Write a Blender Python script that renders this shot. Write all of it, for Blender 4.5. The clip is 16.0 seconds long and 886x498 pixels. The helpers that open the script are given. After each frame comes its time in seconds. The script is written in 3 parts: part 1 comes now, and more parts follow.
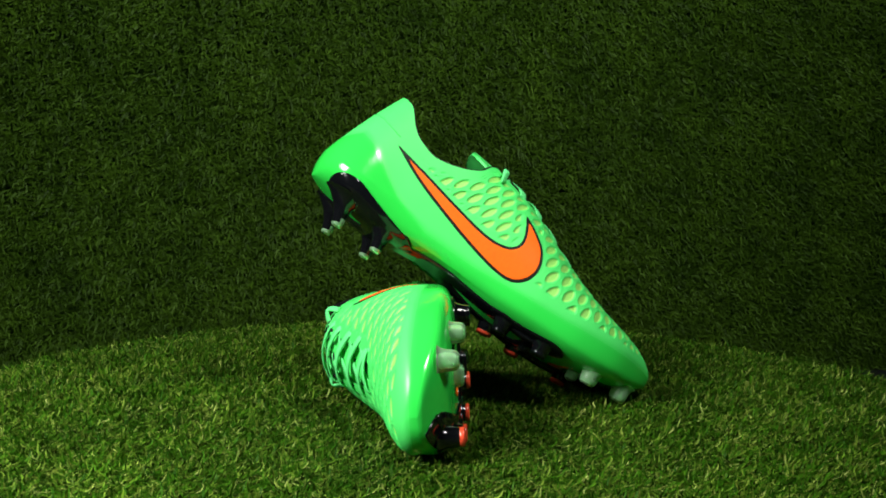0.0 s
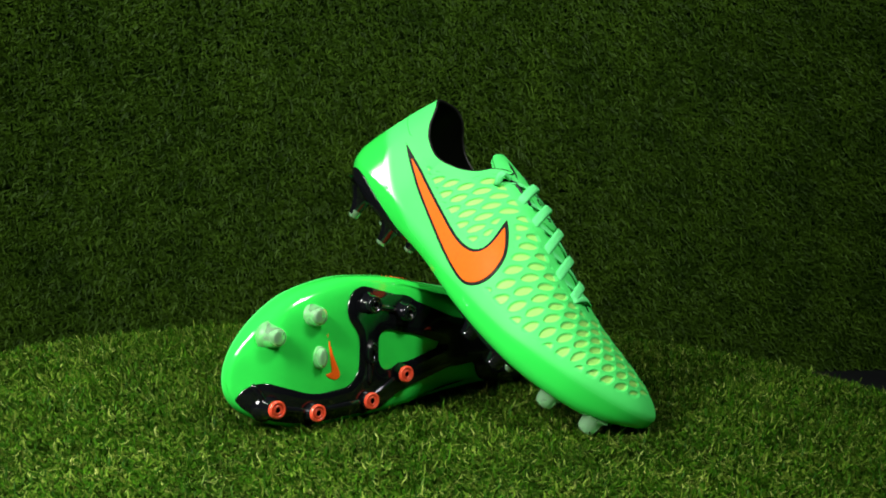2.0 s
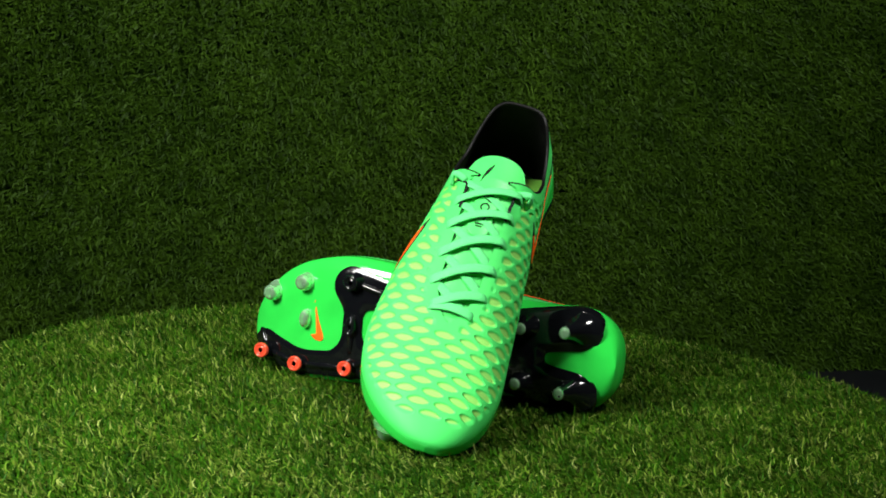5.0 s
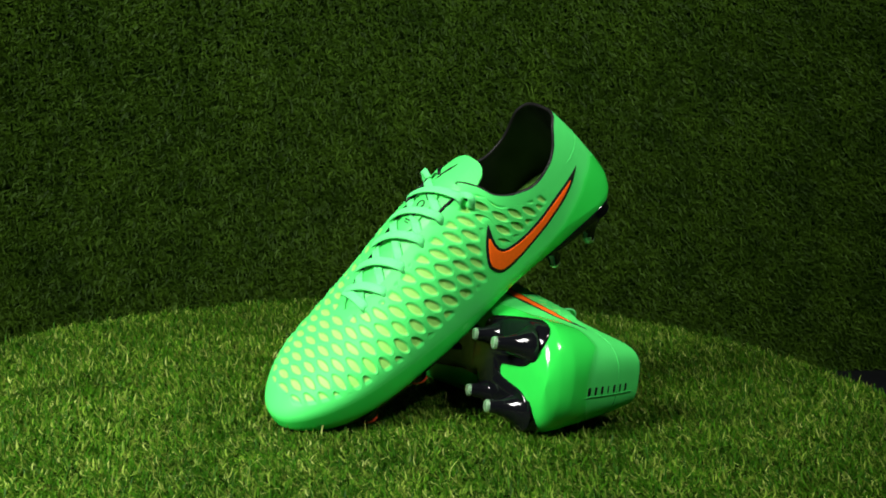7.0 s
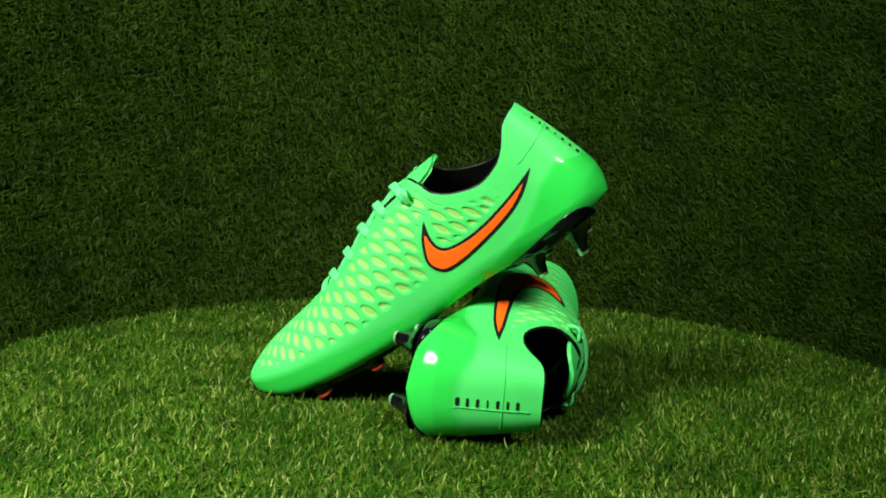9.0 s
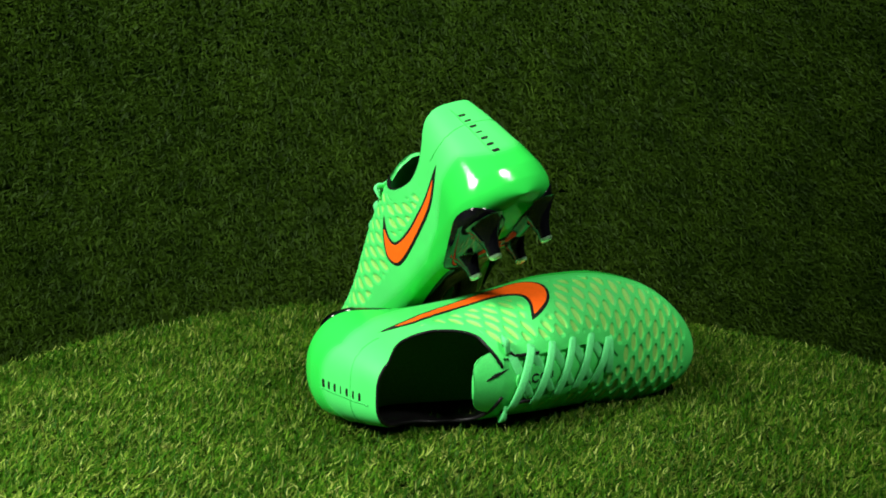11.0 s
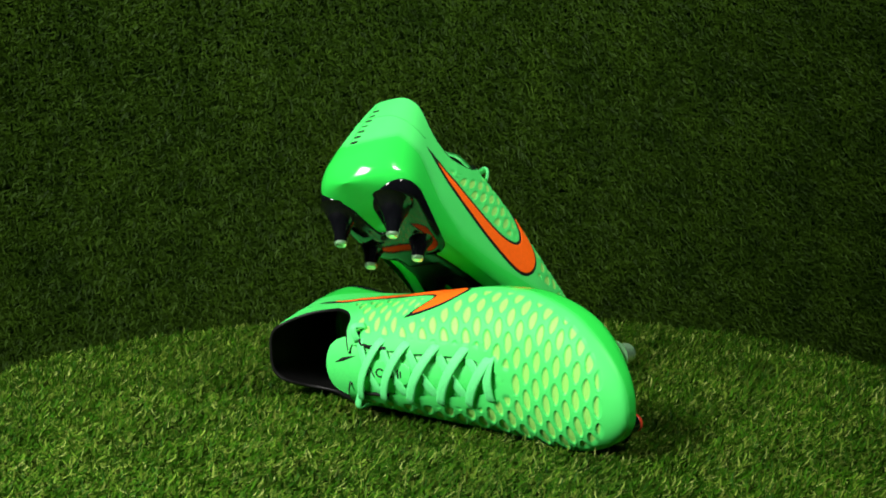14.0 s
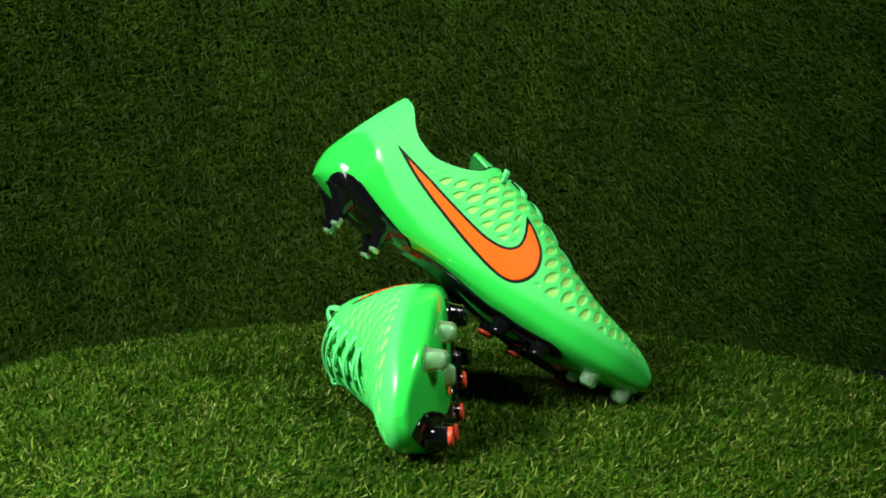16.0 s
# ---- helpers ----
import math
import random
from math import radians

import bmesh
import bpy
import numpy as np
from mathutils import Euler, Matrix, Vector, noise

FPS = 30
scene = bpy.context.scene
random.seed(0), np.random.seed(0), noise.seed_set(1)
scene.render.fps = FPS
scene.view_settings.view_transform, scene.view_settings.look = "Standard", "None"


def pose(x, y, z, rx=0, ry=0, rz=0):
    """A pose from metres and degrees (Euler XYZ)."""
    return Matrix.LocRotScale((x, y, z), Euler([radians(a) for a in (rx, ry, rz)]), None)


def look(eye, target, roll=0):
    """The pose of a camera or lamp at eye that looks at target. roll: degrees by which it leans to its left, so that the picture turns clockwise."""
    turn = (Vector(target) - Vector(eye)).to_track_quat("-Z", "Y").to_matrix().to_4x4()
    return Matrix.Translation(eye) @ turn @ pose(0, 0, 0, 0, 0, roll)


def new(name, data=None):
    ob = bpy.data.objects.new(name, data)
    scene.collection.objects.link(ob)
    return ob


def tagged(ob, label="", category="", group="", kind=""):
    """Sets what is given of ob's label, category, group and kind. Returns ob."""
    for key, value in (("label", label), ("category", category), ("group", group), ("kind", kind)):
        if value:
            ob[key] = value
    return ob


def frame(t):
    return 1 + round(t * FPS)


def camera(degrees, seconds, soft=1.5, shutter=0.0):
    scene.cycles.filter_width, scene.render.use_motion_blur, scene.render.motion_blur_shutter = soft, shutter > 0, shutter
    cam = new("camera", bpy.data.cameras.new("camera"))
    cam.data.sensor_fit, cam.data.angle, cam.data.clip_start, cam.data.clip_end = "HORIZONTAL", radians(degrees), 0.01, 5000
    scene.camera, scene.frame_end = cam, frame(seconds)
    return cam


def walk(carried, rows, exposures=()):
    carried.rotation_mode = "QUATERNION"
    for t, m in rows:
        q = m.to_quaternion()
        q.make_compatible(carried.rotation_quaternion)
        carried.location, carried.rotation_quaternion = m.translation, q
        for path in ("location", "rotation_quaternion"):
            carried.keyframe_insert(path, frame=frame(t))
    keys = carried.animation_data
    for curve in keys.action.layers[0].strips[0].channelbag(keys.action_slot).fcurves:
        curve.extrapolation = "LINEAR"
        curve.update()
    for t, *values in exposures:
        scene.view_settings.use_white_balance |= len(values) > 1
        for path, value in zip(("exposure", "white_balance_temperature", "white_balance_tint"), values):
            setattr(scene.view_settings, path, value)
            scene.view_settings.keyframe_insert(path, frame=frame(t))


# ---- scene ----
# ---------------------------------------------------------------- camera
cam = camera(41.0, 16.0, soft=1.8)
STAND = pose(0, -0.811, 0.2088, 82.995, -2.032, 1.041)
walk(cam, [(0.0, STAND), (16.0, STAND)])
SPIN = -22.655                     # turntable, degrees a second

# ---------------------------------------------------------------- light
world = bpy.data.worlds.new("studio")
scene.world = world
world.use_nodes = True
world.node_tree.nodes["Background"].inputs[0].default_value = (0.8, 0.9, 1.0, 1)
world.node_tree.nodes["Background"].inputs[1].default_value = 0.006
scene.view_settings.exposure = 0.0


def softbox_light(name, eye, target, w, h, watts, colour, spread):
    """A softbox with a grid: its beam falls off towards half of spread, in degrees."""
    data = bpy.data.lights.new(name, "AREA")
    data.shape, data.size, data.size_y, data.energy, data.color = "RECTANGLE", w, h, watts, colour
    data.spread = radians(spread)
    ob = new(name, data)
    ob.matrix_world = look(eye, target)
    return ob


softbox_light("key_light", (-0.79, -0.77, 0.81), (-0.19, -0.32, -0.20), 0.42, 0.42, 12.0, (1.0, 0.99, 0.93), 95)
softbox_light("second_light", (0.565, -0.527, 1.170), (-0.067, 0.271, 1.00), 0.26, 0.32, 18.5, (1.0, 0.99, 0.94), 127)

# ---------------------------------------------------------------- materials


def nodes_of(name):
    m = bpy.data.materials.new(name)
    m.use_nodes = True
    nt = m.node_tree
    return m, nt, nt.nodes["Principled BSDF"]


def add(nt, kind, **inputs):
    n = nt.nodes.new(kind)
    for k, v in inputs.items():
        n.inputs[k.replace("_", " ")].default_value = v
    return n


def mix_colour(nt, fac, a, b):
    n = nt.nodes.new("ShaderNodeMix")
    n.data_type = "RGBA"
    for i, v in ((0, fac), (6, a), (7, b)):
        if hasattr(v, "is_linked"):
            nt.links.new(v, n.inputs[i])
        else:
            n.inputs[i].default_value = v if i == 0 else (*v, 1)
    return n.outputs[2]


def ramp(nt, socket, lo, hi, a=0.0, b=1.0):
    n = nt.nodes.new("ShaderNodeMapRange")
    nt.links.new(socket, n.inputs[0])
    for i, v in enumerate((lo, hi, a, b)):
        n.inputs[i + 1].default_value = v
    return n.outputs[0]


def attribute(nt, name):
    n = nt.nodes.new("ShaderNodeAttribute")
    n.attribute_name = name
    return n.outputs["Fac"]


def noise_of(nt, scale, detail=3.0):
    c = nt.nodes.new("ShaderNodeTexCoord")
    n = add(nt, "ShaderNodeTexNoise", Scale=scale, Detail=detail)
    nt.links.new(c.outputs["Object"], n.inputs["Vector"])
    return n.outputs["Fac"]


def bump_of(nt, bsdf, socket, strength, distance):
    n = add(nt, "ShaderNodeBump", Strength=strength, Distance=distance)
    nt.links.new(socket, n.inputs["Height"])
    nt.links.new(n.outputs[0], bsdf.inputs["Normal"])


def plain(name, colour, rough, metal=0.0, grain=300.0, vary=0.12, bump=0.1, coat=0.0, spec=0.5):
    m, nt, b = nodes_of(name)
    f = noise_of(nt, grain)
    g = noise_of(nt, grain / 12)
    dark = tuple(c * (1 - vary) for c in colour)
    light = tuple(min(1, c * (1 + vary)) for c in colour)
    c1 = mix_colour(nt, ramp(nt, f, 0.3, 0.7), dark, light)
    nt.links.new(c1, b.inputs["Base Color"])
    nt.links.new(ramp(nt, g, 0.3, 0.7, rough * 0.85, min(1, rough * 1.15)), b.inputs["Roughness"])
    b.inputs["Metallic"].default_value = metal
    b.inputs["Coat Weight"].default_value = coat
    b.inputs["Coat Roughness"].default_value = 0.08
    b.inputs["Specular IOR Level"].default_value = spec
    if bump:
        bump_of(nt, b, f, bump, 0.0004)
    return m


GREEN = (0.066, 0.68, 0.13)
SOLE_GREEN = (0.026, 0.61, 0.065)
YELLOW = (0.37, 0.72, 0.14)


def upper_material():
    """Green knit: yellow in the cells, glossier towards the sole and round the heel."""
    m, nt, b = nodes_of("green_knit")
    cell, gloss = attribute(nt, "cell"), attribute(nt, "gloss")
    fine, broad = noise_of(nt, 900), noise_of(nt, 30)
    weave = nt.nodes.new("ShaderNodeTexWave")
    weave.inputs["Scale"].default_value = 330
    weave.inputs["Distortion"].default_value = 1.5
    c = nt.nodes.new("ShaderNodeTexCoord")
    nt.links.new(c.outputs["Object"], weave.inputs["Vector"])
    green = mix_colour(nt, ramp(nt, broad, 0.3, 0.7), tuple(v * 0.94 for v in GREEN), tuple(v * 1.05 for v in GREEN))
    green = mix_colour(nt, gloss, green, SOLE_GREEN)
    yellow = mix_colour(nt, weave.outputs["Fac"], tuple(v * 0.75 for v in YELLOW), YELLOW)
    nt.links.new(mix_colour(nt, ramp(nt, cell, 0.58, 0.90, 0.0, 0.76), green, yellow), b.inputs["Base Color"])
    nt.links.new(ramp(nt, gloss, 0, 1, 0.55, 0.13), b.inputs["Roughness"])
    nt.links.new(ramp(nt, gloss, 0, 1, 0.28, 0.5), b.inputs["Specular IOR Level"])
    bump_of(nt, b, fine, 0.12, 0.0004)
    return m


def grass_material(name, tones, rough=0.5):
    m, nt, b = nodes_of(name)
    g = nt.nodes.new("ShaderNodeNewGeometry")
    cr = nt.nodes.new("ShaderNodeValToRGB")
    cr.color_ramp.interpolation = "LINEAR"
    while len(cr.color_ramp.elements) < len(tones):
        cr.color_ramp.elements.new(0.5)
    for i, (p, c) in enumerate(tones):
        cr.color_ramp.elements[i].position = p
        cr.color_ramp.elements[i].color = (*c, 1)
    nt.links.new(g.outputs["Random Per Island"], cr.inputs[0])
    patch = noise_of(nt, 14)
    mul = nt.nodes.new("ShaderNodeMix")
    mul.data_type, mul.blend_type = "RGBA", "MULTIPLY"
    mul.inputs[0].default_value = 1.0
    nt.links.new(cr.outputs[0], mul.inputs[6])
    nt.links.new(mix_colour(nt, ramp(nt, patch, 0.3, 0.7), (0.62, 0.66, 0.6), (1.25, 1.2, 1.15)), mul.inputs[7])
    nt.links.new(mul.outputs[2], b.inputs["Base Color"])
    b.inputs["Roughness"].default_value = rough
    b.inputs["Specular IOR Level"].default_value = 0.06
    return m


MAT_UPPER = upper_material()
MAT_SOLE = plain("sole_green_plastic", SOLE_GREEN, 0.12, grain=60, vary=0.05, bump=0.02)
MAT_BLACK = plain("black_plastic", (0.0035, 0.004, 0.005), 0.09, grain=200, bump=0.02)
MAT_LINING = plain("black_lining", (0.003, 0.003, 0.003), 0.55, grain=900, bump=0.3, spec=0.12)
MAT_BINDING = plain("black_binding", (0.005, 0.005, 0.005), 0.45, grain=900, bump=0.2, spec=0.2)
MAT_TONGUE = plain("green_tongue", GREEN, 0.45, grain=800, vary=0.06, bump=0.25)
MAT_LACE = plain("green_lace", (0.10, 0.70, 0.20), 0.7, grain=1500, vary=0.15, bump=0.5)
MAT_ORANGE = plain("orange_print", (0.95, 0.13, 0.006), 0.6, grain=400, vary=0.05, bump=0.05, spec=0.12)
MAT_INK = plain("black_print", (0.008, 0.012, 0.008), 0.6, grain=400, bump=0, spec=0.12)
MAT_SEAM = plain("green_stitching", (0.032, 0.50, 0.085), 0.6, grain=1500, bump=0.3)
MAT_RED = plain("red_stud_ring", (0.72, 0.07, 0.03), 0.2, grain=300, vary=0.2, bump=0.05)
MAT_INSOLE = plain("lime_insole", (0.16, 0.45, 0.05), 0.6, grain=600, bump=0.2)
MAT_FLOOR = plain("dark_floor", (0.002, 0.002, 0.006), 0.6, grain=40, bump=0.1)
MAT_WALL = plain("dark_studio_wall", (0.03, 0.03, 0.03), 0.9, grain=20, bump=0.1)
MAT_BACKING = plain("turf_backing", (0.008, 0.026, 0.003), 0.9, grain=150, vary=0.4, bump=0.5, spec=0.0)
MAT_WALL_BACKING = plain("wall_turf_backing", (0.018, 0.044, 0.003), 0.9, grain=60, vary=0.4, bump=0.5, spec=0.0)
MAT_PLATTER = plain("black_platter", (0.01, 0.01, 0.011), 0.4, grain=100)


def clear_material():
    m, nt, b = nodes_of("clear_stud")
    b.inputs["Base Color"].default_value = (0.50, 0.95, 0.52, 1)
    b.inputs["Roughness"].default_value = 0.08
    b.inputs["Transmission Weight"].default_value = 0.78
    b.inputs["IOR"].default_value = 1.36
    nt.links.new(ramp(nt, noise_of(nt, 200), 0.3, 0.7, 0.25, 0.42), b.inputs["Roughness"])
    return m


MAT_CLEAR = clear_material()
MAT_TURF = grass_material("turf_blades", [(0.0, (0.0080, 0.0396, 0.0011)), (0.35, (0.0182, 0.0726, 0.0022)), (0.62, (0.0388, 0.1232, 0.0044)),
                                          (0.74, (0.0844, 0.1100, 0.0176)), (0.86, (0.0889, 0.1815, 0.0132)), (0.95, (0.1710, 0.2475, 0.0396)), (1.0, (0.2964, 0.3630, 0.1100))])
MAT_WALL_TURF = grass_material("wall_turf_blades", [(0.0, (0.020, 0.048, 0.003)), (0.5, (0.027, 0.064, 0.004)), (0.85, (0.036, 0.083, 0.006)),
                                                    (1.0, (0.050, 0.105, 0.011))])

# ---------------------------------------------------------------- mesh helpers


def mesh_object(name, verts, faces, material, parent=None, smooth=True, label=""):
    me = bpy.data.meshes.new(name)
    me.from_pydata([tuple(v) for v in verts], [], [tuple(f) for f in faces])
    me.materials.append(material)
    if smooth:
        me.polygons.foreach_set("use_smooth", [True] * len(me.polygons))
    me.update()
    ob = new(name, me)
    ob.parent = parent
    if label:
        tagged(ob, label)
    return ob


def part(name, bm, material, parent, label=""):
    me = bpy.data.meshes.new(name)
    bmesh.ops.recalc_face_normals(bm, faces=bm.faces[:])
    for f in bm.faces:
        f.smooth = True
    bm.to_mesh(me)
    bm.free()
    me.materials.append(material)
    ob = new(name, me)
    ob.parent = parent
    if label:
        tagged(ob, label)
    return ob


def grid_faces(n, m, close=False):
    f = []
    for i in range(n - 1):
        for j in range(m if close else m - 1):
            k = (j + 1) % m
            f.append((i * m + j, i * m + k, (i + 1) * m + k, (i + 1) * m + j))
    return f


def grid_normals(P):
    n = np.cross(np.gradient(P, axis=0), np.gradient(P, axis=1))
    return n / np.maximum(np.linalg.norm(n, axis=2, keepdims=True), 1e-9)


def clip_patch(P, N, field, lift, thick=0.0006):
    """The part of a surface grid where field < 0, lifted off it, with a rim down to it."""
    n, m = field.shape
    verts, faces, seen, edge_count = [], [], {}, {}

    def vert(key, p, nn):
        if key not in seen:
            seen[key] = len(verts)
            verts.append(p + nn * lift)
        return seen[key]
    inside = field < 0
    low = []
    for i in range(n - 1):
        for j in range(m - 1):
            ids = ((i, j), (i, j + 1), (i + 1, j + 1), (i + 1, j))
            k = sum(bool(inside[a]) for a in ids)
            if not k:
                continue
            poly = []
            for a, b in zip(ids, ids[1:] + ids[:1]):
                if inside[a]:
                    poly.append(vert(a, P[a], N[a]))
                if inside[a] != inside[b]:
                    t = field[a] / (field[a] - field[b])
                    t = min(max(t, 0.02), 0.98)
                    key = (min(a, b), max(a, b))
                    poly.append(vert(key, P[a] + t * (P[b] - P[a]), N[a] + t * (N[b] - N[a])))
            if len(poly) > 2:
                faces.append(tuple(poly))
                for a, b in zip(poly, poly[1:] + poly[:1]):
                    edge_count[(a, b)] = 1
    back = {v: k for k, v in seen.items()}
    drop = {}

    def lower(v):
        if v not in drop:
            k = back[v]
            nn = N[k] if isinstance(k[0], int) else N[k[0]]
            drop[v] = len(verts)
            verts.append(verts[v] - nn * thick)
        return drop[v]
    for (a, b) in list(edge_count):
        if (b, a) not in edge_count:
            faces.append((b, a, lower(a), lower(b)))
    return verts, faces


def spline(keys):
    """A smooth curve through (x, value) pairs, as a function of arrays."""
    x = np.array([k[0] for k in keys], float)
    y = np.array([k[1] for k in keys], float)
    d = np.zeros_like(y)
    s = np.diff(y) / np.diff(x)
    d[1:-1] = np.where(s[1:] * s[:-1] > 0, 2 * s[1:] * s[:-1] / np.where(s[1:] + s[:-1] == 0, 1, s[1:] + s[:-1]), 0)
    d[0], d[-1] = s[0], s[-1]

    def f(q):
        q = np.clip(q, x[0], x[-1])
        i = np.clip(np.searchsorted(x, q) - 1, 0, len(x) - 2)
        h = x[i + 1] - x[i]
        t = (q - x[i]) / h
        return ((1 + 2 * t) * (1 - t) ** 2 * y[i] + t * (1 - t) ** 2 * h * d[i] + t * t * (3 - 2 * t) * y[i + 1] + t * t * (t - 1) * h * d[i + 1])
    return f


def step(lo, hi, v):
    t = np.clip((v - lo) / (hi - lo), 0, 1)
    return t * t * (3 - 2 * t)


def tube(path, radii, sides=8, flat=1.0, ups=None):
    """A swept tube along path; flat squashes it along its up direction."""
    path = np.array(path, float)
    t = np.gradient(path, axis=0)
    t /= np.linalg.norm(t, axis=1, keepdims=True)
    verts = []
    for i, p in enumerate(path):
        up = np.array(ups[i] if ups is not None else (0, 0, 1), float)
        side = np.cross(t[i], up)
        side /= max(np.linalg.norm(side), 1e-9)
        up = np.cross(side, t[i])
        r = radii[i] if hasattr(radii, "__len__") else radii
        for k in range(sides):
            a = 2 * math.pi * k / sides
            c, s = math.cos(a), math.sin(a)
            c, s = abs(c) ** 0.7 * (1 if c > 0 else -1), abs(s) ** 0.7 * (1 if s > 0 else -1)
            verts.append(p + side * r * c + up * r * flat * s)
    faces = grid_faces(len(path), sides, True)
    faces += [tuple(range(sides))[::-1], tuple(range(len(verts) - sides, len(verts)))]
    return verts, faces


def sdf_capsule(x, y, a, b, ra, rb):
    d = np.array(b) - np.array(a)
    t = np.clip(((x - a[0]) * d[0] + (y - a[1]) * d[1]) / (d @ d), 0, 1)
    return np.hypot(x - a[0] - t * d[0], y - a[1] - t * d[1]) - (ra + t * (rb - ra))


def smooth_min(a, b, k):
    h = np.clip(0.5 + 0.5 * (b - a) / k, 0, 1)
    return b + (a - b) * h - k * h * (1 - h)


def sdf_polygon(x, y, pts):
    """Signed distance to a closed polygon, negative inside."""
    d = np.full(x.shape, 1e9)
    sign = np.ones(x.shape)
    for (ax, ay), (bx, by) in zip(pts, pts[1:] + pts[:1]):
        ex, ey = bx - ax, by - ay
        wx, wy = x - ax, y - ay
        t = np.clip((wx * ex + wy * ey) / (ex * ex + ey * ey + 1e-12), 0, 1)
        d = np.minimum(d, np.hypot(wx - ex * t, wy - ey * t))
        c1, c2, c3 = y >= ay, y < by, ex * wy > ey * wx
        sign = np.where((c1 & c2 & c3) | (~c1 & ~c2 & ~c3), -sign, sign)
    return d * sign


# ---------------------------------------------------------------- boots
# A boot's own space: x from heel to toe, z up, lateral side at +q (mirrored for the right foot), studs' tips near z = 0.
LENGTH = 0.295
lateral = spline([(0, 0.034), (0.03, 0.0360), (0.06, 0.0355), (0.10, 0.0395), (0.14, 0.0455), (0.18, 0.0515), (0.21, 0.0525), (0.245, 0.049), (0.295, 0.039)])
medial = spline([(0, 0.034), (0.03, 0.0360), (0.06, 0.0345), (0.10, 0.0370), (0.14, 0.0395), (0.18, 0.043), (0.22, 0.0450), (0.25, 0.043), (0.295, 0.035)])
centre = spline([(0, 0.0), (0.1, 0.0), (0.2, 0.0), (0.25, -0.004), (0.295, -0.012)])
bottom = spline([(0, 0.034), (0.03, 0.0255), (0.06, 0.021), (0.10, 0.020), (0.16, 0.011), (0.22, 0.0075), (0.26, 0.0105), (0.295, 0.022)])
widest = spline([(0, 0.047), (0.03, 0.045), (0.06, 0.042), (0.14, 0.034), (0.22, 0.028), (0.295, 0.031)])
ridge = spline([(0, 0.124), (0.02, 0.130), (0.05, 0.136), (0.09, 0.122), (0.12, 0.107), (0.16, 0.089), (0.20, 0.071), (0.23, 0.060), (0.26, 0.052), (0.295, 0.042)])
collar = spline([(0, 0.1135), (0.004, 0.1130), (0.010, 0.1117), (0.018, 0.1094), (0.026, 0.1048), (0.036, 0.0976), (0.05, 0.090), (0.07, 0.085), (0.09, 0.088), (0.108, 0.096), (0.118, 0.104), (0.13, 0.2), (0.295, 0.2)])
power = spline([(0, 1.65), (0.03, 1.85), (0.06, 2.25), (0.10, 2.35), (0.14, 2.3), (0.18, 2.2), (0.22, 2.15), (0.295, 2.2)])


def end_factor(x, e=2.3):
    heel = np.clip(1 - (np.clip(0.040 - x, 0, 0.040) / 0.040) ** e, 0, 1) ** (1 / e)
    toe = np.clip(1 - (np.clip(x - (LENGTH - 0.062), 0, 0.062) / 0.062) ** 2.25, 0, 1) ** (1 / 2.25)
    return heel * toe


def toe_drop(x):
    return np.clip(1 - (np.clip(x - (LENGTH - 0.030), 0, 0.030) / 0.030) ** 2.4, 0, 1) ** (1 / 2.4)


def lean(x, z):
    """The heel leans forward above its fullest point and tucks in below it."""
    k = np.clip(1 - x / 0.11, 0, 1) ** 1.5
    return k * (0.0290 * np.clip((z - 0.044) / 0.07, 0, 2) ** 1.35 + 0.009 * np.clip((0.043 - z) / 0.031, 0, 1) ** 2)


def section(x, side, v):
    """Point of a section at station x: v 0 at the keel, 1 at the fullest point, 2 at the ridge. side 1 lateral, -1 medial."""
    w = np.where(side > 0, lateral(x), medial(x)) * end_factor(x, np.interp(v, [1.0, 1.5], [2.3, 3.1]))
    zm = widest(x)
    td = toe_drop(x)
    zb = zm - (zm - bottom(x)) * (0.35 + 0.65 * td)
    zt = zm + (ridge(x) - zm) * (0.12 + 0.88 * td)
    n = power(x)
    a = np.clip(v, 0, 1) * (math.pi / 2)
    k = np.interp(x, [0, 0.04, 0.10], [2.6, 3.0, 4.5])
    lowz = zm - (zm - zb) * np.abs(np.cos(a)) ** (2 / k)
    waist = 1 - 0.20 * np.exp(-((x - 0.100) / 0.042) ** 2) * (1 - np.clip(v, 0, 1)) ** 0.6
    lowy = np.abs(np.sin(a)) ** (2 / k) * waist
    b = np.clip(v - 1, 0, 1) * (math.pi / 2)
    upz = zm + (zt - zm) * np.sin(b) ** (2 / n)
    upy = np.clip(np.cos(b), 0, 1) ** (2 / n)
    pinch = np.clip(1 - x / 0.075, 0, 1) ** 0.8
    upy = upy * (1 - pinch) + pinch * (1 - 0.38 * np.clip((upz - zm) / (0.1125 - zm), 0, 1) ** 0.9)
    z = np.where(v < 1, lowz, upz)
    y = centre(x) + side * w * np.where(v < 1, lowy, upy)
    return y, z


def stations(n):
    """Stations along the boot, crowded at the heel and towards the toe's tip."""
    t = np.linspace(0, 1, n)
    h = 0.14
    heel = 0.024 * (t / h) ** 4.2
    u = np.clip((t - h) / (1 - h), 0, 1)
    toe = 0.024 + (LENGTH - 0.024) * (0.75 * u + 0.25 * np.sin(u * math.pi / 2))
    return np.where(t < h, heel, toe)


def v_at(x, side, z):
    """The v above the fullest point at which a section reaches height z."""
    zm = widest(x)
    zt = zm + (ridge(x) - zm) * (0.12 + 0.88 * toe_drop(x))
    s = np.clip((z - zm) / (zt - zm), 0, 1)
    return 1 + np.arcsin(np.clip(s ** (power(x) / 2), 0, 1)) / (math.pi / 2)


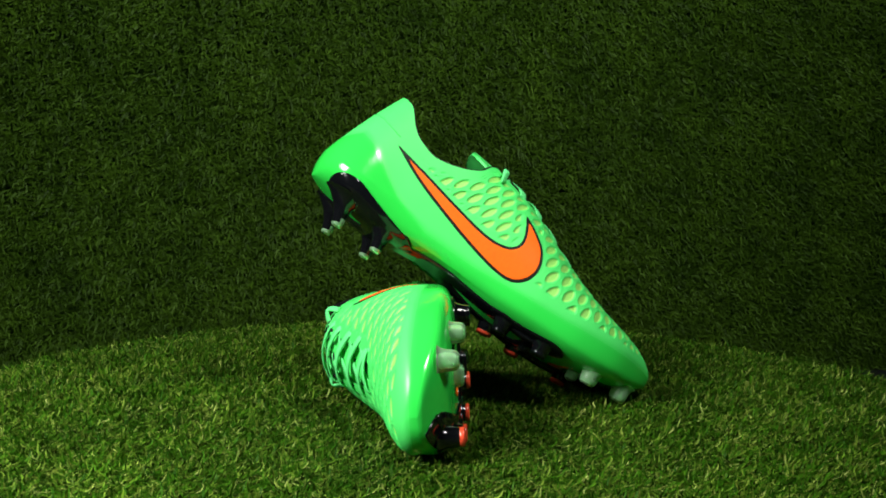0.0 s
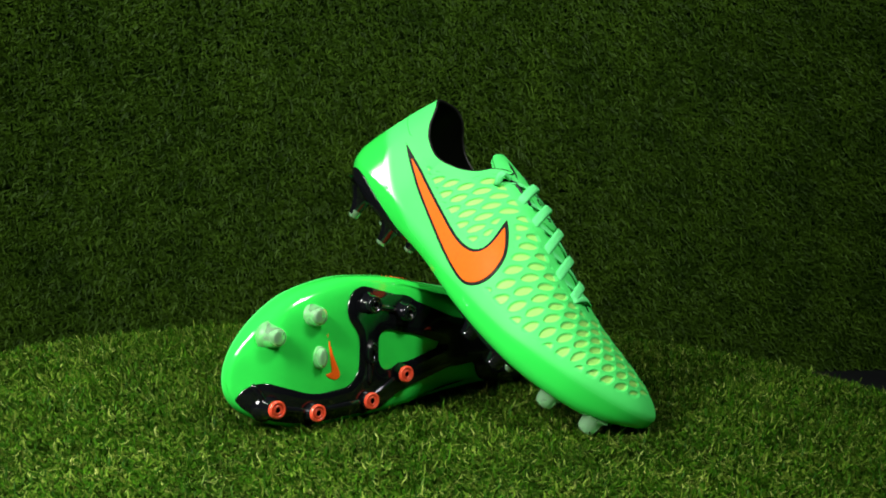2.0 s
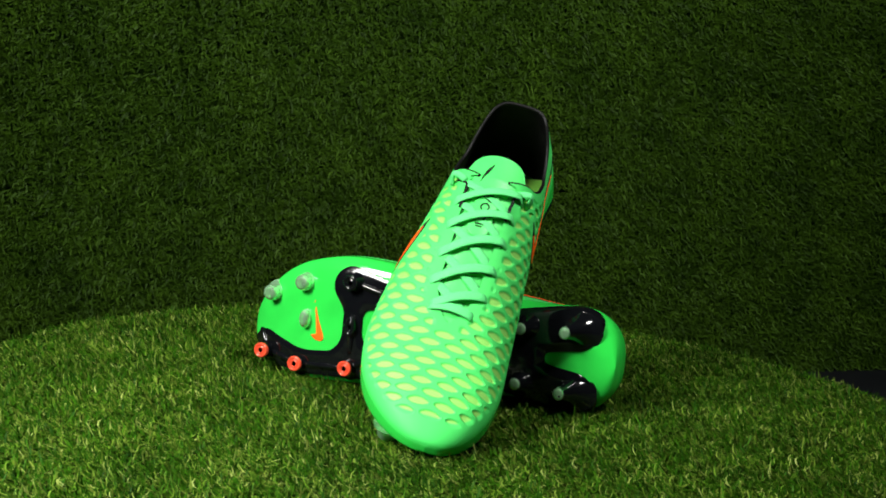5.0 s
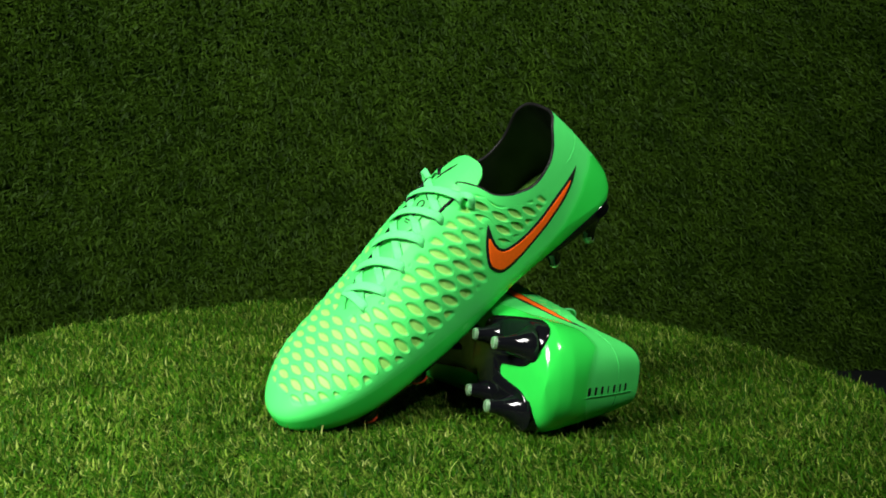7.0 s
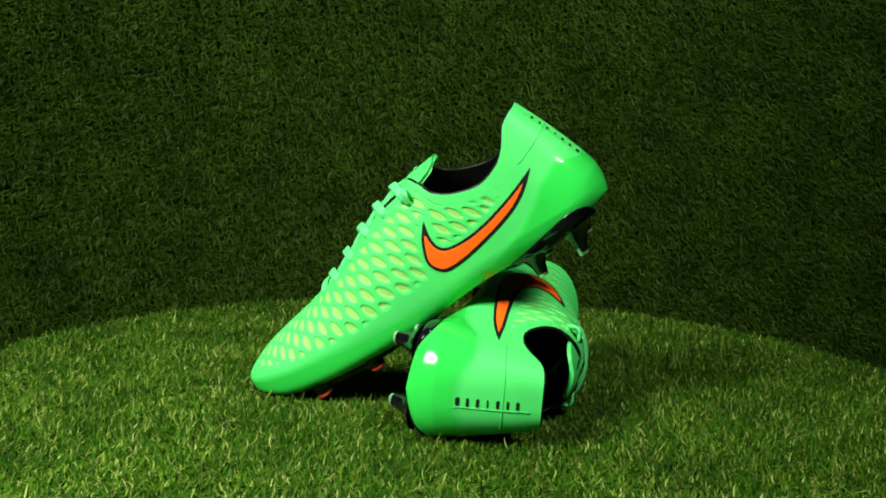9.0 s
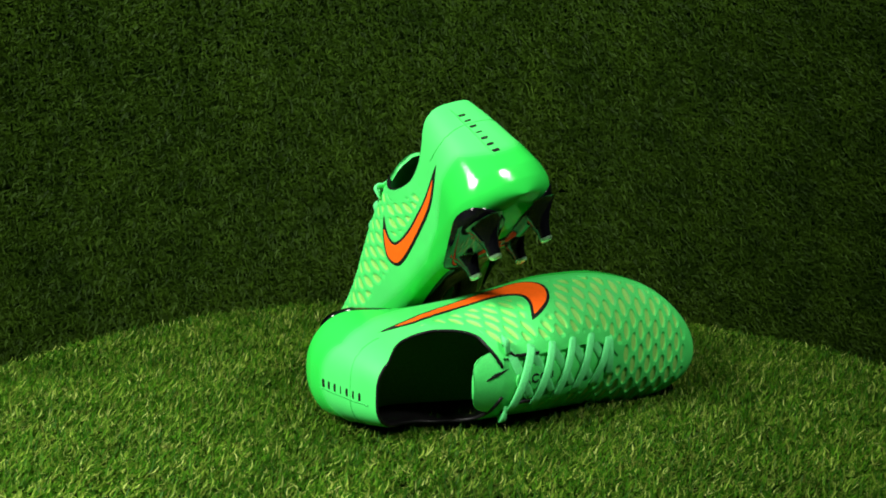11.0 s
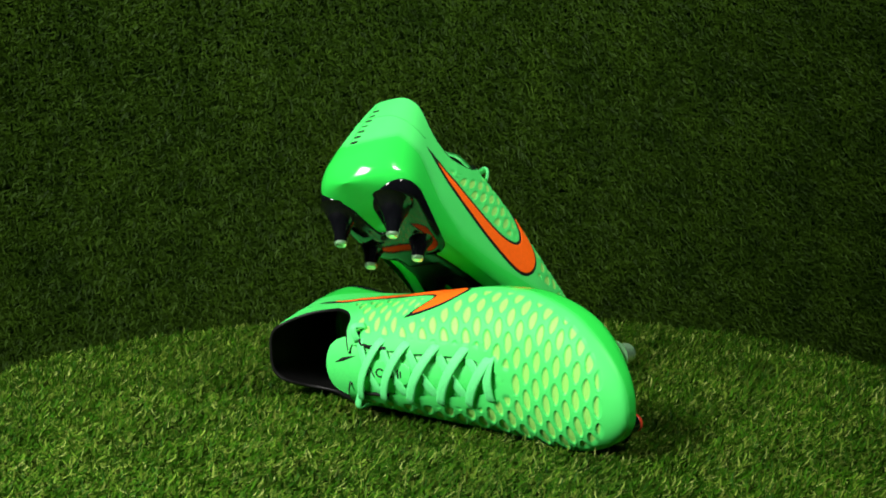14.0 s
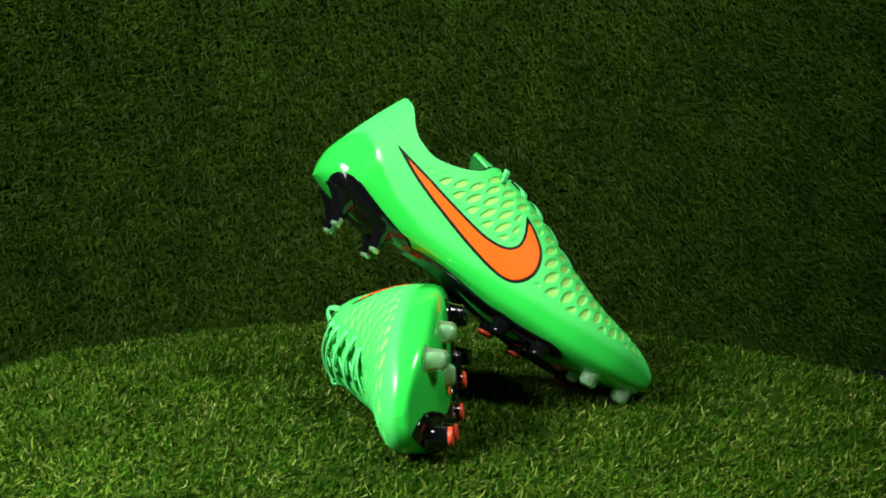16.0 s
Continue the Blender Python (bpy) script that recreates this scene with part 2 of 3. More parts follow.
def throat_half(x):
    """Half-width, along the surface, of the slot in which the tongue lies."""
    return np.interp(x, [0.10, 0.125, 0.20, 0.214, 0.22], [0.020, 0.017, 0.013, 0.006, 0.0])


def last(P):
    """Final proportions over the last: slimmer, lower toe box, and a fuller, taller heel set forward."""
    x, y, z = P.T
    heel = np.clip(1 - x / 0.11, 0, 1) ** 2
    low, high = np.clip((0.055 - z) / 0.03, 0, 1), np.clip((z - 0.055) / 0.05, 0, 1.2)
    instep = 0.0055 * np.exp(-((x - 0.160) / 0.048) ** 2) * np.clip((z - 0.040) / 0.045, 0, 1.2)
    return np.stack([x * 0.9897 + heel * (0.0042 + 0.0041 * high + 0.0029 * low),
                     y * 0.958 * (1 + 0.10 * heel * (1 - 0.8 * high)),
                     z * 0.946 + 0.0015 * np.sqrt(heel) * low + 0.0067 * heel * high + instep], 1)


# outlines of the two ticks, in x and z
TICK_LATERAL = [(0.042, 0.0785), (0.062, 0.0670), (0.083, 0.0565), (0.118, 0.0415), (0.1465, 0.0325), (0.1605, 0.0345), (0.169, 0.0465),
                (0.167, 0.061), (0.157, 0.072), (0.147, 0.0790), (0.1505, 0.0650), (0.149, 0.0565), (0.141, 0.0520), (0.125, 0.0530),
                (0.097, 0.0620), (0.069, 0.0715)]
TICK_MEDIAL = [(0.035, 0.0790), (0.047, 0.0680), (0.063, 0.0585), (0.091, 0.0485), (0.1126, 0.0435), (0.1225, 0.0450), (0.1285, 0.0535),
               (0.1255, 0.0660), (0.1215, 0.0735), (0.1170, 0.0800), (0.1182, 0.0690), (0.1160, 0.0607), (0.1085, 0.0575), (0.089, 0.0595),
               (0.062, 0.0680)]


def smooth_loop(pts, cuts=4, sharp=()):
    out = []
    n = len(pts)
    for i in range(n):
        p0, p1, p2, p3 = (np.array(pts[(i + k) % n]) for k in (-1, 0, 1, 2))
        if i in sharp:
            p0 = p1
        if (i + 1) % n in sharp:
            p3 = p2
        for k in range(cuts):
            t = k / cuts
            q = 0.5 * (2 * p1 + (p2 - p0) * t + (2 * p0 - 5 * p1 + 4 * p2 - p3) * t * t + (3 * p1 - p0 - 3 * p2 + p3) * t ** 3)
            out.append((float(q[0]), float(q[1])))
    return out


TICKS = {1: smooth_loop(TICK_LATERAL, 4, sharp=(0, 9)), -1: smooth_loop(TICK_MEDIAL, 4, sharp=(0, 9))}


def side_grid(side, mirror, n=300, m=110):
    """Grid over one flank, from the sole's edge to the ridge or the collar: positions, x, z before the lean."""
    X = stations(n)[:, None] * np.ones((1, m))
    xe = np.minimum(X[:, :1], 0.110)
    w = step(0.104, 0.128, X[:, :1])
    top = (1 - w) * np.minimum(2.0, v_at(xe, side, collar(xe))) + w * 2.0
    V = 0.62 + (top - 0.62) * np.linspace(0, 1, m)[None, :]
    y, z = section(X, side, V)
    P = np.stack([X + lean(X, z), mirror * y, z], 2)
    N = grid_normals(P)
    if side * mirror > 0:
        N = -N
    return P, N, X, z


def cells(X, A):
    """Height of the knit's lens-shaped cells over length and signed arc from the ridge; they lean forward on the flanks."""
    px, pa = 0.0066, 0.0172
    u = (X + np.interp(X, [0.15, 0.24], [0.55, 0.10]) * np.clip(np.abs(A) - 0.024, 0, 1)) / px
    col = np.floor(u)
    fu = u - col - 0.5
    best = np.full(X.shape, -1.0)
    for shift in (-1, 0, 1):
        c = col + shift
        w = A / pa + 0.5 * (c % 2)
        dv = (w - np.round(w)) / 0.45
        du = (fu - shift) / 0.42
        best = np.maximum(best, 1 - np.abs(du) ** 1.5 - np.abs(dv) ** 2.0)
    return best


def football_boot(name, mirror, label):
    root = new(name)
    tagged(root, label, "football boot", "pair of football boots")
    n, m = 420, 150
    flank = {}
    verts, faces, cell_v, gloss_v = [], [], [], []
    for side in (1, -1):
        P, N, X, z = side_grid(side, mirror, n, m)
        flank[side] = (P, N, X, z)
        d = np.linalg.norm(np.diff(P, axis=1), axis=2)
        arc = np.concatenate([np.zeros((n, 1)), np.cumsum(d, axis=1)], 1)
        from_top = arc[:, -1:] - arc
        vv = np.linspace(0.62, 2.0, 160)[None, :] * np.ones((n, 1))
        ys, zs = section(X[:, :1] * np.ones((1, 160)), side, vv)
        full = np.hypot(np.diff(ys, axis=1), np.diff(zs, axis=1)).sum(1)[:, None]
        from_ridge = full - arc
        sx, sz = P[:, :, 0], z
        tick = sdf_polygon(sx, sz, TICKS[side])
        low = np.interp(X, [0.06, 0.10, 0.16, 0.20, 0.25, 0.295], [0.062, 0.050, 0.040, 0.034, 0.036, 0.042])
        front = 0.167 if side > 0 else 0.128
        below = sz - np.interp(sx, [0.04, 0.10, front - 0.015, front], [0.080, 0.056, 0.045, 0.0])
        top_gap = np.minimum(np.where(X < 0.121, from_top - 0.007, 1.0), from_ridge - np.where(X < 0.224, throat_half(X) + 0.007, -0.01))
        zone = step(0, 0.004, z - low) * step(0.0, 0.004, tick - 0.0015) * step(0.0, 0.004, top_gap) * step(0.060, 0.072, sx)
        zone *= step(0.0, 0.006, LENGTH - 0.010 - X) * np.where(sx < front, step(0, 0.003, below), 1)
        c = cells(X, side * from_ridge)
        pit = step(0.02, 0.45, c) * zone
        rim = np.exp(-((c + 0.02) / 0.10) ** 2) * zone
        heel_cup = np.interp(X, [0, 0.002, 0.010, 0.03, 0.06, 0.09, 0.13, 0.20, 0.295], [0.067, 0.069, 0.075, 0.068, 0.047, 0.034, 0.030, 0.029, 0.034])
        gloss = 1 - step(-0.0045, 0.0035, z - heel_cup)
        ledge = gloss * step(0.0, 0.02, 0.10 - X) * step(0.010, 0.022, z - bottom(X))
        H = -0.0011 * pit + 0.00035 * rim + 0.0005 * ledge
        slot = (X > 0.119) & (from_ridge < throat_half(X))
        base = len(verts)
        Q = P + N * H[:, :, None]
        verts += list(Q.reshape(-1, 3))
        cell_v.append(np.clip(0.5 + 0.5 * np.tanh(c * 5 - 0.7), 0, 1).ravel() * zone.ravel())
        gloss_v.append(gloss.ravel())
        keep = ~(slot[:-1, :-1] & slot[1:, 1:])
        for i in range(n - 1):
            for j in range(m - 1):
                if keep[i, j]:
                    q = (base + i * m + j, base + i * m + j + 1, base + (i + 1) * m + j + 1, base + (i + 1) * m + j)
                    faces.append(q[::-1] if side * mirror > 0 else q)
    ob = mesh_object("upper", verts, faces, MAT_UPPER, root, label="green knit upper with yellow honeycomb cells")
    for key, values in (("cell", cell_v), ("gloss", gloss_v)):
        at = ob.data.attributes.new(key, "FLOAT", "POINT")
        at.data.foreach_set("value", np.concatenate(values).astype(np.float32))

    # sole plate: the loft's underside, edge to edge
    ns, ms = 220, 90
    X = stations(ns)[:, None] * np.ones((1, ms))
    s = np.linspace(-1, 1, ms)[None, :] * np.ones((ns, 1))
    y, z = section(X, np.sign(s + 1e-9), np.abs(s) ** 1.6 * 0.66)
    # arch: the waist is hollowed towards the medial side
    hollow = 0.004 * np.exp(-((X - 0.115) / 0.035) ** 2)
    SP = np.stack([X + lean(X, z), mirror * y, z + hollow], 2)
    SN = grid_normals(SP)
    SN = np.where(SN[:, :, 2:3] > 0, -SN, SN)
    mesh_object("sole_plate", list(SP.reshape(-1, 3)), grid_faces(ns, ms), MAT_SOLE, root, label="glossy green sole plate")
    qx, qy = SP[:, :, 0], y
    y2, z2 = section(X, np.sign(s + 1e-9), np.abs(s) ** 1.6 * 1.25)
    FP = np.stack([X + lean(X, z2), mirror * y2, z2 + hollow * (1 - np.clip(np.abs(s) ** 1.6 * 1.25, 0, 1))], 2)
    FN = grid_normals(FP) * mirror
    if FN[ns // 2, ms // 2, 2] > 0:
        FN = -FN
    fx, fy = FP[:, :, 0], y2 * (1 + 0.5 * np.clip(z2 - 0.024, 0, 1) / 0.03)
    plan = (qx, qy)
    qx, qy = fx, fy
    f = sdf_capsule(qx, qy, (0.276, -0.030), (0.243, -0.037), 0.0165, 0.0130)
    for a, b, ra, rb, k in (((0.243, -0.037), (0.203, -0.033), 0.0130, 0.0140, 0.004), ((0.203, -0.031), (0.170, -0.018), 0.0125, 0.0085, 0.006),
                            ((0.170, -0.018), (0.105, -0.006), 0.0085, 0.009, 0.004), ((0.199, -0.026), (0.1995, 0.030), 0.0080, 0.0075, 0.014),
                            ((0.203, 0.0315), (0.168, 0.0255), 0.0140, 0.0115, 0.010), ((0.168, 0.0255), (0.105, 0.006), 0.0115, 0.010, 0.005),
                            ((0.105, 0.0), (0.068, 0.0), 0.016, 0.016, 0.006), ((0.074, 0.016), (0.032, 0.026), 0.0155, 0.0190, 0.004),
                            ((0.074, -0.016), (0.032, -0.026), 0.0155, 0.0190, 0.004)):
        f = smooth_min(f, sdf_capsule(qx, qy, a, b, ra, rb), k)
    f = np.maximum(f, np.where(X > 0.1, z2 - bottom(X) - 0.0034, z2 - 0.050))
    FP = FP + FN * (0.0016 * step(0.0, 0.007, -f))[:, :, None]
    v, fa = clip_patch(FP, FN, f, 0.0012, 0.002)
    qx, qy = plan
    mesh_object("sole_frame", v, fa, MAT_BLACK, root, label="glossy black stud frame")
    small = [(0.2335, 0.019), (0.2285, 0.002), (0.2245, -0.007), (0.2228, -0.012), (0.225, -0.0145), (0.230, -0.0140), (0.2345, -0.0105), (0.2302, -0.0100),
             (0.2294, -0.008), (0.2310, 0.004)]
    v, fa = clip_patch(SP, SN, sdf_polygon(qx, qy, smooth_loop(small, 3, (0, 6))), 0.0004, 0.0006)
    if v:
        mesh_object("sole_emblem", v, fa, MAT_ORANGE, root, label="small orange tick printed on the sole")

    def sole_z(x, yy):
        i = np.argmin(np.hypot(qx - x, qy - yy))
        return SP.reshape(-1, 3)[i][2]

    def stud(x, yy, r, tip_z, kind, long=1.0, tilt=0.0, cone=1.7, wide=1.0):
        base = sole_z(x, yy) + 0.003
        h = base - tip_z
        rings = [(cone * 1.25, 0.0), (cone, 0.14), (0.55 + cone * 0.42, 0.42), (1.04, 0.72), (0.94, 0.94), (0.88, 0.985), (0.72, 1.0)]
        sides = 18
        vs = [(x + math.cos(w) * r * k * (1 + (long - 1) * (1 - t)) + tilt * t * h, mirror * (yy + math.sin(w) * r * k * wide), base - h * t)
              for k, t in rings for w in (2 * math.pi * a / sides for a in range(sides))]
        fs = grid_faces(len(rings), sides, True) + [tuple(range(sides)), tuple(range(len(vs) - sides, len(vs)))[::-1]]
        mat, text = {"clear": (MAT_CLEAR, "milky clear plastic stud"), "heel": (MAT_BLACK, "long black conical heel stud"),
                     "black": (MAT_BLACK, "glossy black stud"), "red": (MAT_BLACK, "black stud with red ringed tip")}[kind]
        so = mesh_object("stud", vs, fs, mat, root, label=text)
        tx, ty = x + tilt * h, mirror * yy
        rr = r * 0.95
        if kind == "clear":
            pr = [(rr * 0.86, 0.0006), (rr * 0.84, -0.0004), (rr * 0.70, -0.0009), (rr * 0.30, -0.0010)]
        elif kind == "heel":
            pr = [(rr * 0.98, 0.0048), (rr * 1.02, 0.0040), (rr * 0.94, -0.0006), (rr * 0.80, -0.0016), (rr * 0.3, -0.0018)]
        else:
            pr = [(rr * 0.9, 0.0026), (rr * 1.02, 0.0022), (rr * 1.02, -0.0004), (rr * 0.90, -0.0010), (rr * 0.72, -0.0010), (rr * 0.66, -0.0002),
                  (rr * 0.58, -0.0002), (rr * 0.52, -0.0009), (rr * 0.36, -0.0009), (rr * 0.30, 0.0012), (rr * 0.1, 0.0012)]
        vs = [(tx + math.cos(w) * q, ty + math.sin(w) * q * wide, tip_z + dz) for q, dz in pr for w in (2 * math.pi * a / 20 for a in range(20))]
        fs = grid_faces(len(pr), 20, True) + [tuple(range(len(vs) - 20, len(vs)))]
        tip_mat = {"red": MAT_RED, "heel": MAT_CLEAR, "black": MAT_BLACK, "clear": MAT_CLEAR}[kind]
        tip_text = {"red": "red ringed tip", "heel": "clear plastic tip", "black": "", "clear": ""}[kind]
        mesh_object("stud_tip", vs, fs, tip_mat, so, label=tip_text)

    for x, yy in ((0.2735, -0.029), (0.243, -0.0345), (0.200, -0.031), (0.171, -0.0155)):
        stud(x, yy, 0.0060, 0.0022, "red", cone=1.35)
    stud(0.2715, 0.0165, 0.0062, 0.0045, "clear", cone=1.25)
    stud(0.2425, 0.0285, 0.0062, 0.0015, "clear", cone=1.25)
    stud(0.239, 0.001, 0.0040, 0.003, "clear", 0.9, cone=1.2, wide=1.75)
    stud(0.200, 0.034, 0.0060, 0.0, "black", cone=1.5)
    stud(0.170, 0.027, 0.0060, 0.001, "black", cone=1.5)
    stud(0.199, 0.001, 0.0042, 0.003, "black", 0.9, cone=1.3, wide=1.9)
    for yy in (0.0205, -0.0205):
        stud(0.029, yy, 0.0046, 0.008, "heel", 1.35, 0.20, cone=2.3)
        stud(0.066, yy * 0.95, 0.0046, 0.007, "heel", 1.2, 0.08, cone=2.1)

    # side ticks, lying on the flanks
    for side in (1, -1):
        P, N, X, z = flank[side]
        sx, sz = P[:, :, 0], z
        fld = sdf_polygon(sx, sz, TICKS[side])
        v, fa = clip_patch(P, N, fld, 0.0004, 0.0010)
        border = mesh_object("side_emblem", v, fa, MAT_INK, root, label="curved tick with black outline")
        v, fa = clip_patch(P, N, fld + 0.0020, 0.0007, 0.0006)
        mesh_object("emblem_fill", v, fa, MAT_ORANGE, border, label="orange fill of the tick")

    # lining: inside of the flanks round the opening
    verts, faces = [], []
    for side in (1, -1):
        P, N, X, z = flank[side]
        rows = X[:, 0] < 0.20
        Q = (P - N * 0.0024)[rows][:, 8:]
        k, l = Q.shape[:2]
        base = len(verts)
        verts += list(Q.reshape(-1, 3))
        for i in range(k - 1):
            for j in range(l - 1):
                xx, ft = X[i, 0], np.linalg.norm(P[i, -1] - P[i, j + 8])
                if not (xx > 0.119 and ft < throat_half(xx) + 0.001):
                    faces.append((base + i * l + j, base + (i + 1) * l + j, base + (i + 1) * l + j + 1, base + i * l + j + 1))
    mesh_object("lining", verts, faces, MAT_LINING, root, label="smooth black lining")
    # insole
    k = 40
    X2 = np.linspace(0.012, 0.21, k)[:, None] * np.ones((1, 12))
    s2 = np.linspace(-1, 1, 12)[None, :] * np.ones((k, 1))
    y2 = centre(X2) + s2 * np.where(s2 > 0, lateral(X2), medial(X2)) * end_factor(X2) * 0.93
    z2 = widest(X2) - 0.006 + 0.004 * s2 ** 2
    mesh_object("insole", list(np.stack([X2 + lean(X2, z2), mirror * y2, z2], 2).reshape(-1, 3)), grid_faces(k, 12), MAT_INSOLE, root, label="lime green insole")
    # collar binding round the opening
    open_rows = flank[1][2][:, 0] < 0.1195
    left = flank[1][0][open_rows][:, -1] - flank[1][1][open_rows][:, -1] * 0.0012
    right = flank[-1][0][open_rows][:, -1] - flank[-1][1][open_rows][:, -1] * 0.0012
    path = np.concatenate([left[::-1][:-1], right], 0)
    keep = [0]
    for i in range(1, len(path)):
        if np.linalg.norm(path[i] - path[keep[-1]]) > 0.0018:
            keep.append(i)
    v, fa = tube(path[keep], 0.0012, 8)
    mesh_object("collar_binding", v, fa, MAT_BINDING, root, label="thin black collar piping")

    # tongue: a padded strip under the slot, standing out of the opening
    def top_point(x, a):
        """Point near the ridge at arc distance a, lateral positive, and its normal."""
        P, N, X, z = flank[1 if a >= 0 else -1]
        i = int(np.argmin(np.abs(X[:, 0] - x)))
        ft = np.linalg.norm(np.diff(P[i], axis=0), axis=1)[::-1].cumsum()
        j = int(np.searchsorted(ft, abs(a)))
        j = len(ft) - 1 - min(j, len(ft) - 1)
        return P[i, j], N[i, j]
    tl, tw = 150, 81
    tx = np.linspace(0.222, 0.098, tl)
    ta = np.linspace(-1, 1, tw)
    T = np.zeros((tl, tw, 3))
    for i, x in enumerate(tx):
        half = np.interp(x, [0.098, 0.0995, 0.103, 0.109, 0.115, 0.13, 0.20, 0.222], [0.010, 0.0140, 0.0175, 0.020, 0.0215, 0.022, 0.017, 0.010])
        zr = float(ridge(np.array(max(x, 0.119)))) + max(0, 0.119 - x) * 0.28
        for j, a in enumerate(ta):
            w = half * a
            bulge = 0.0012 * (1 - a * a)
            curv = np.interp(x, [0.092, 0.12, 0.222], [10.0, 14.0, 13.0])
            T[i, j] = (x, mirror * (w + float(centre(np.array(x)))), zr - 0.0022 + bulge - curv * w * w)
    TN = grid_normals(T)
    TN = np.where(TN[:, :, 2:3] < 0, -TN, TN)
    verts = list(T.reshape(-1, 3)) + list((T - TN * 0.003).reshape(-1, 3))
    off = tl * tw
    faces = grid_faces(tl, tw) + [tuple(a + off for a in q[::-1]) for q in grid_faces(tl, tw)]
    ring = [j for j in range(tw)] + [i * tw + tw - 1 for i in range(1, tl)] + [(tl - 1) * tw + j for j in range(tw - 2, -1, -1)] + [i * tw for i in range(tl - 2, 0, -1)]
    for a, b in zip(ring, ring[1:] + ring[:1]):
        faces.append((a, b, b + off, a + off))
    tongue = mesh_object("tongue", verts, faces, MAT_TONGUE, root, label="smooth green tongue")
    tabx, taby = T[:, :, 0], mirror * T[:, :, 1]
    # raised oval tab with unreadable small print
    fld = sdf_capsule(tabx, taby, (0.136, 0), (0.156, 0), 0.0075, 0.0075)
    v, fa = clip_patch(T, TN, fld, 0.0012, 0.0014)
    if v:
        tab = mesh_object("tongue_tab", v, fa, MAT_TONGUE, tongue, label="raised oval tab with small dark print")
        arrow = np.minimum(sdf_capsule(tabx, taby, (0.1330, -0.003), (0.1358, 0.003), 0.0004, 0.0004), sdf_capsule(tabx, taby, (0.1386, -0.003), (0.1358, 0.003), 0.0004, 0.0004))
        marks = [arrow]
        for cx in (0.1430, 0.1497):
            ring = np.abs(np.hypot(tabx - cx, taby) - 0.0026) - 0.00045
            marks.append(np.maximum(ring, np.minimum(tabx - cx - 0.0012, 0.0012 - np.abs(taby))))
        marks += [np.maximum(np.abs(tabx - 0.1555) - 0.0004, np.abs(taby) - 0.0030), np.maximum(np.abs(tabx - 0.1572) - 0.0004, np.abs(taby) - 0.0022)]
        for fld in marks:
            v, fa = clip_patch(T, TN, fld, 0.0016, 0.0004)
            if v:
                mesh_object("print_mark", v, fa, MAT_INK, tongue)
    fld = sdf_polygon(tabx, taby, [(0.106, 0.0030), (0.114, 0.0050), (0.124, 0.0095), (0.113, 0.0072)])
    v, fa = clip_patch(T, TN, fld, 0.0005, 0.0006)
    if v:
        mesh_object("tongue_mark", v, fa, MAT_INK, tongue, label="thin dark slanted mark")

    # laces: crossing bars between eyelets
    eye_x = [0.124, 0.142, 0.160, 0.178, 0.196, 0.211]

    def eyelet(x, side):
        return top_point(x, side * (throat_half(np.array(x)) + 0.0075))

    def lace_bar(x0, s0, x1, s1, lift, under=False):
        p, n0 = eyelet(x0, s0)
        q, n1 = eyelet(x1, s1)
        if under:
            p, n0 = top_point(x0, s0 * (float(throat_half(np.array(x0))) + 0.001))
            q, n1 = top_point(x1, s1 * (float(throat_half(np.array(x1))) + 0.001))
        pts, ups = [], []
        for t in np.linspace(0, 1, 13):
            e = p + t * (q - p)
            xm = e[0]
            zr = float(ridge(np.array(xm)))
            yy = mirror * e[1] - float(centre(np.array(xm)))
            crest = zr - 11.0 * yy * yy + 0.0012
            e = np.array([e[0], e[1], crest - 0.0016 if under else max(e[2] + 0.0008, crest + lift * math.sin(math.pi * t))])
            if t == 0 or t == 1:
                e = (p if t == 0 else q) - (n0 if t == 0 else n1) * 0.0012
            pts.append(e)
            ups.append(n0 * (1 - t) + n1 * t + np.array([0, 0, 0.8]))
        v, fa = tube(pts, 0.0032, 10, 0.24, ups)
        mesh_object("lace", v, fa, MAT_LACE, root)
    for i in range(len(eye_x) - 1):
        lace_bar(eye_x[i], 1, eye_x[i + 1], -1, 0.0, True)
        lace_bar(eye_x[i], -1, eye_x[i + 1], 1, 0.0018)
    lace_bar(eye_x[-1], 1, eye_x[-1], -1, 0.001)

    # name on the heel, as plain bars, and the stitched seam beside it
    for k, half in enumerate((0.0011, 0.0008, 0.0008, 0.0004, 0.0008, 0.0006, 0.0008)):
        zc = 0.0680 + 0.0054 * k
        P, N, X, z = flank[-1]
        q = P[:, :, 1] * mirror
        box = np.maximum(np.abs(z - zc) - half, np.abs(q + 0.0029) - 0.0025)
        fld = np.maximum(box, X - 0.03)
        v, fa = clip_patch(P, N, fld, 0.0004, 0.0006)
        if len(v) > 6:
            mesh_object("heel_print", v, fa, MAT_INK, root, label="black printed mark")
    P, N, X, z = flank[-1]
    pts = []
    for k in range(34):
        near = np.abs(z - (0.0640 + 0.0013 * k)) + np.abs(P[:, :, 1] * mirror + 0.0066) + (X > 0.03)
        a = np.unravel_index(np.argmin(near), near.shape)
        pts.append(P[a] + N[a] * 0.0001)
    v, fa = tube(pts, 0.00045, 6, 1.0, [(1, 0, 0.2)] * len(pts))
    mesh_object("heel_seam", v, fa, MAT_SEAM, root, label="thin green stitched seam")
    pts = []
    for side in (1, -1):
        P, N, X, z = flank[side]
        row = []
        for i in np.flatnonzero(X[:, 0] < 0.034):
            j = int(np.argmin(np.abs(z[i] - 0.0925 + 0.25 * X[i])))
            row.append(P[i, j] + N[i, j] * 0.0001)
        pts = row[::-1] + pts if side == 1 else pts + row
    keep = [pts[0]]
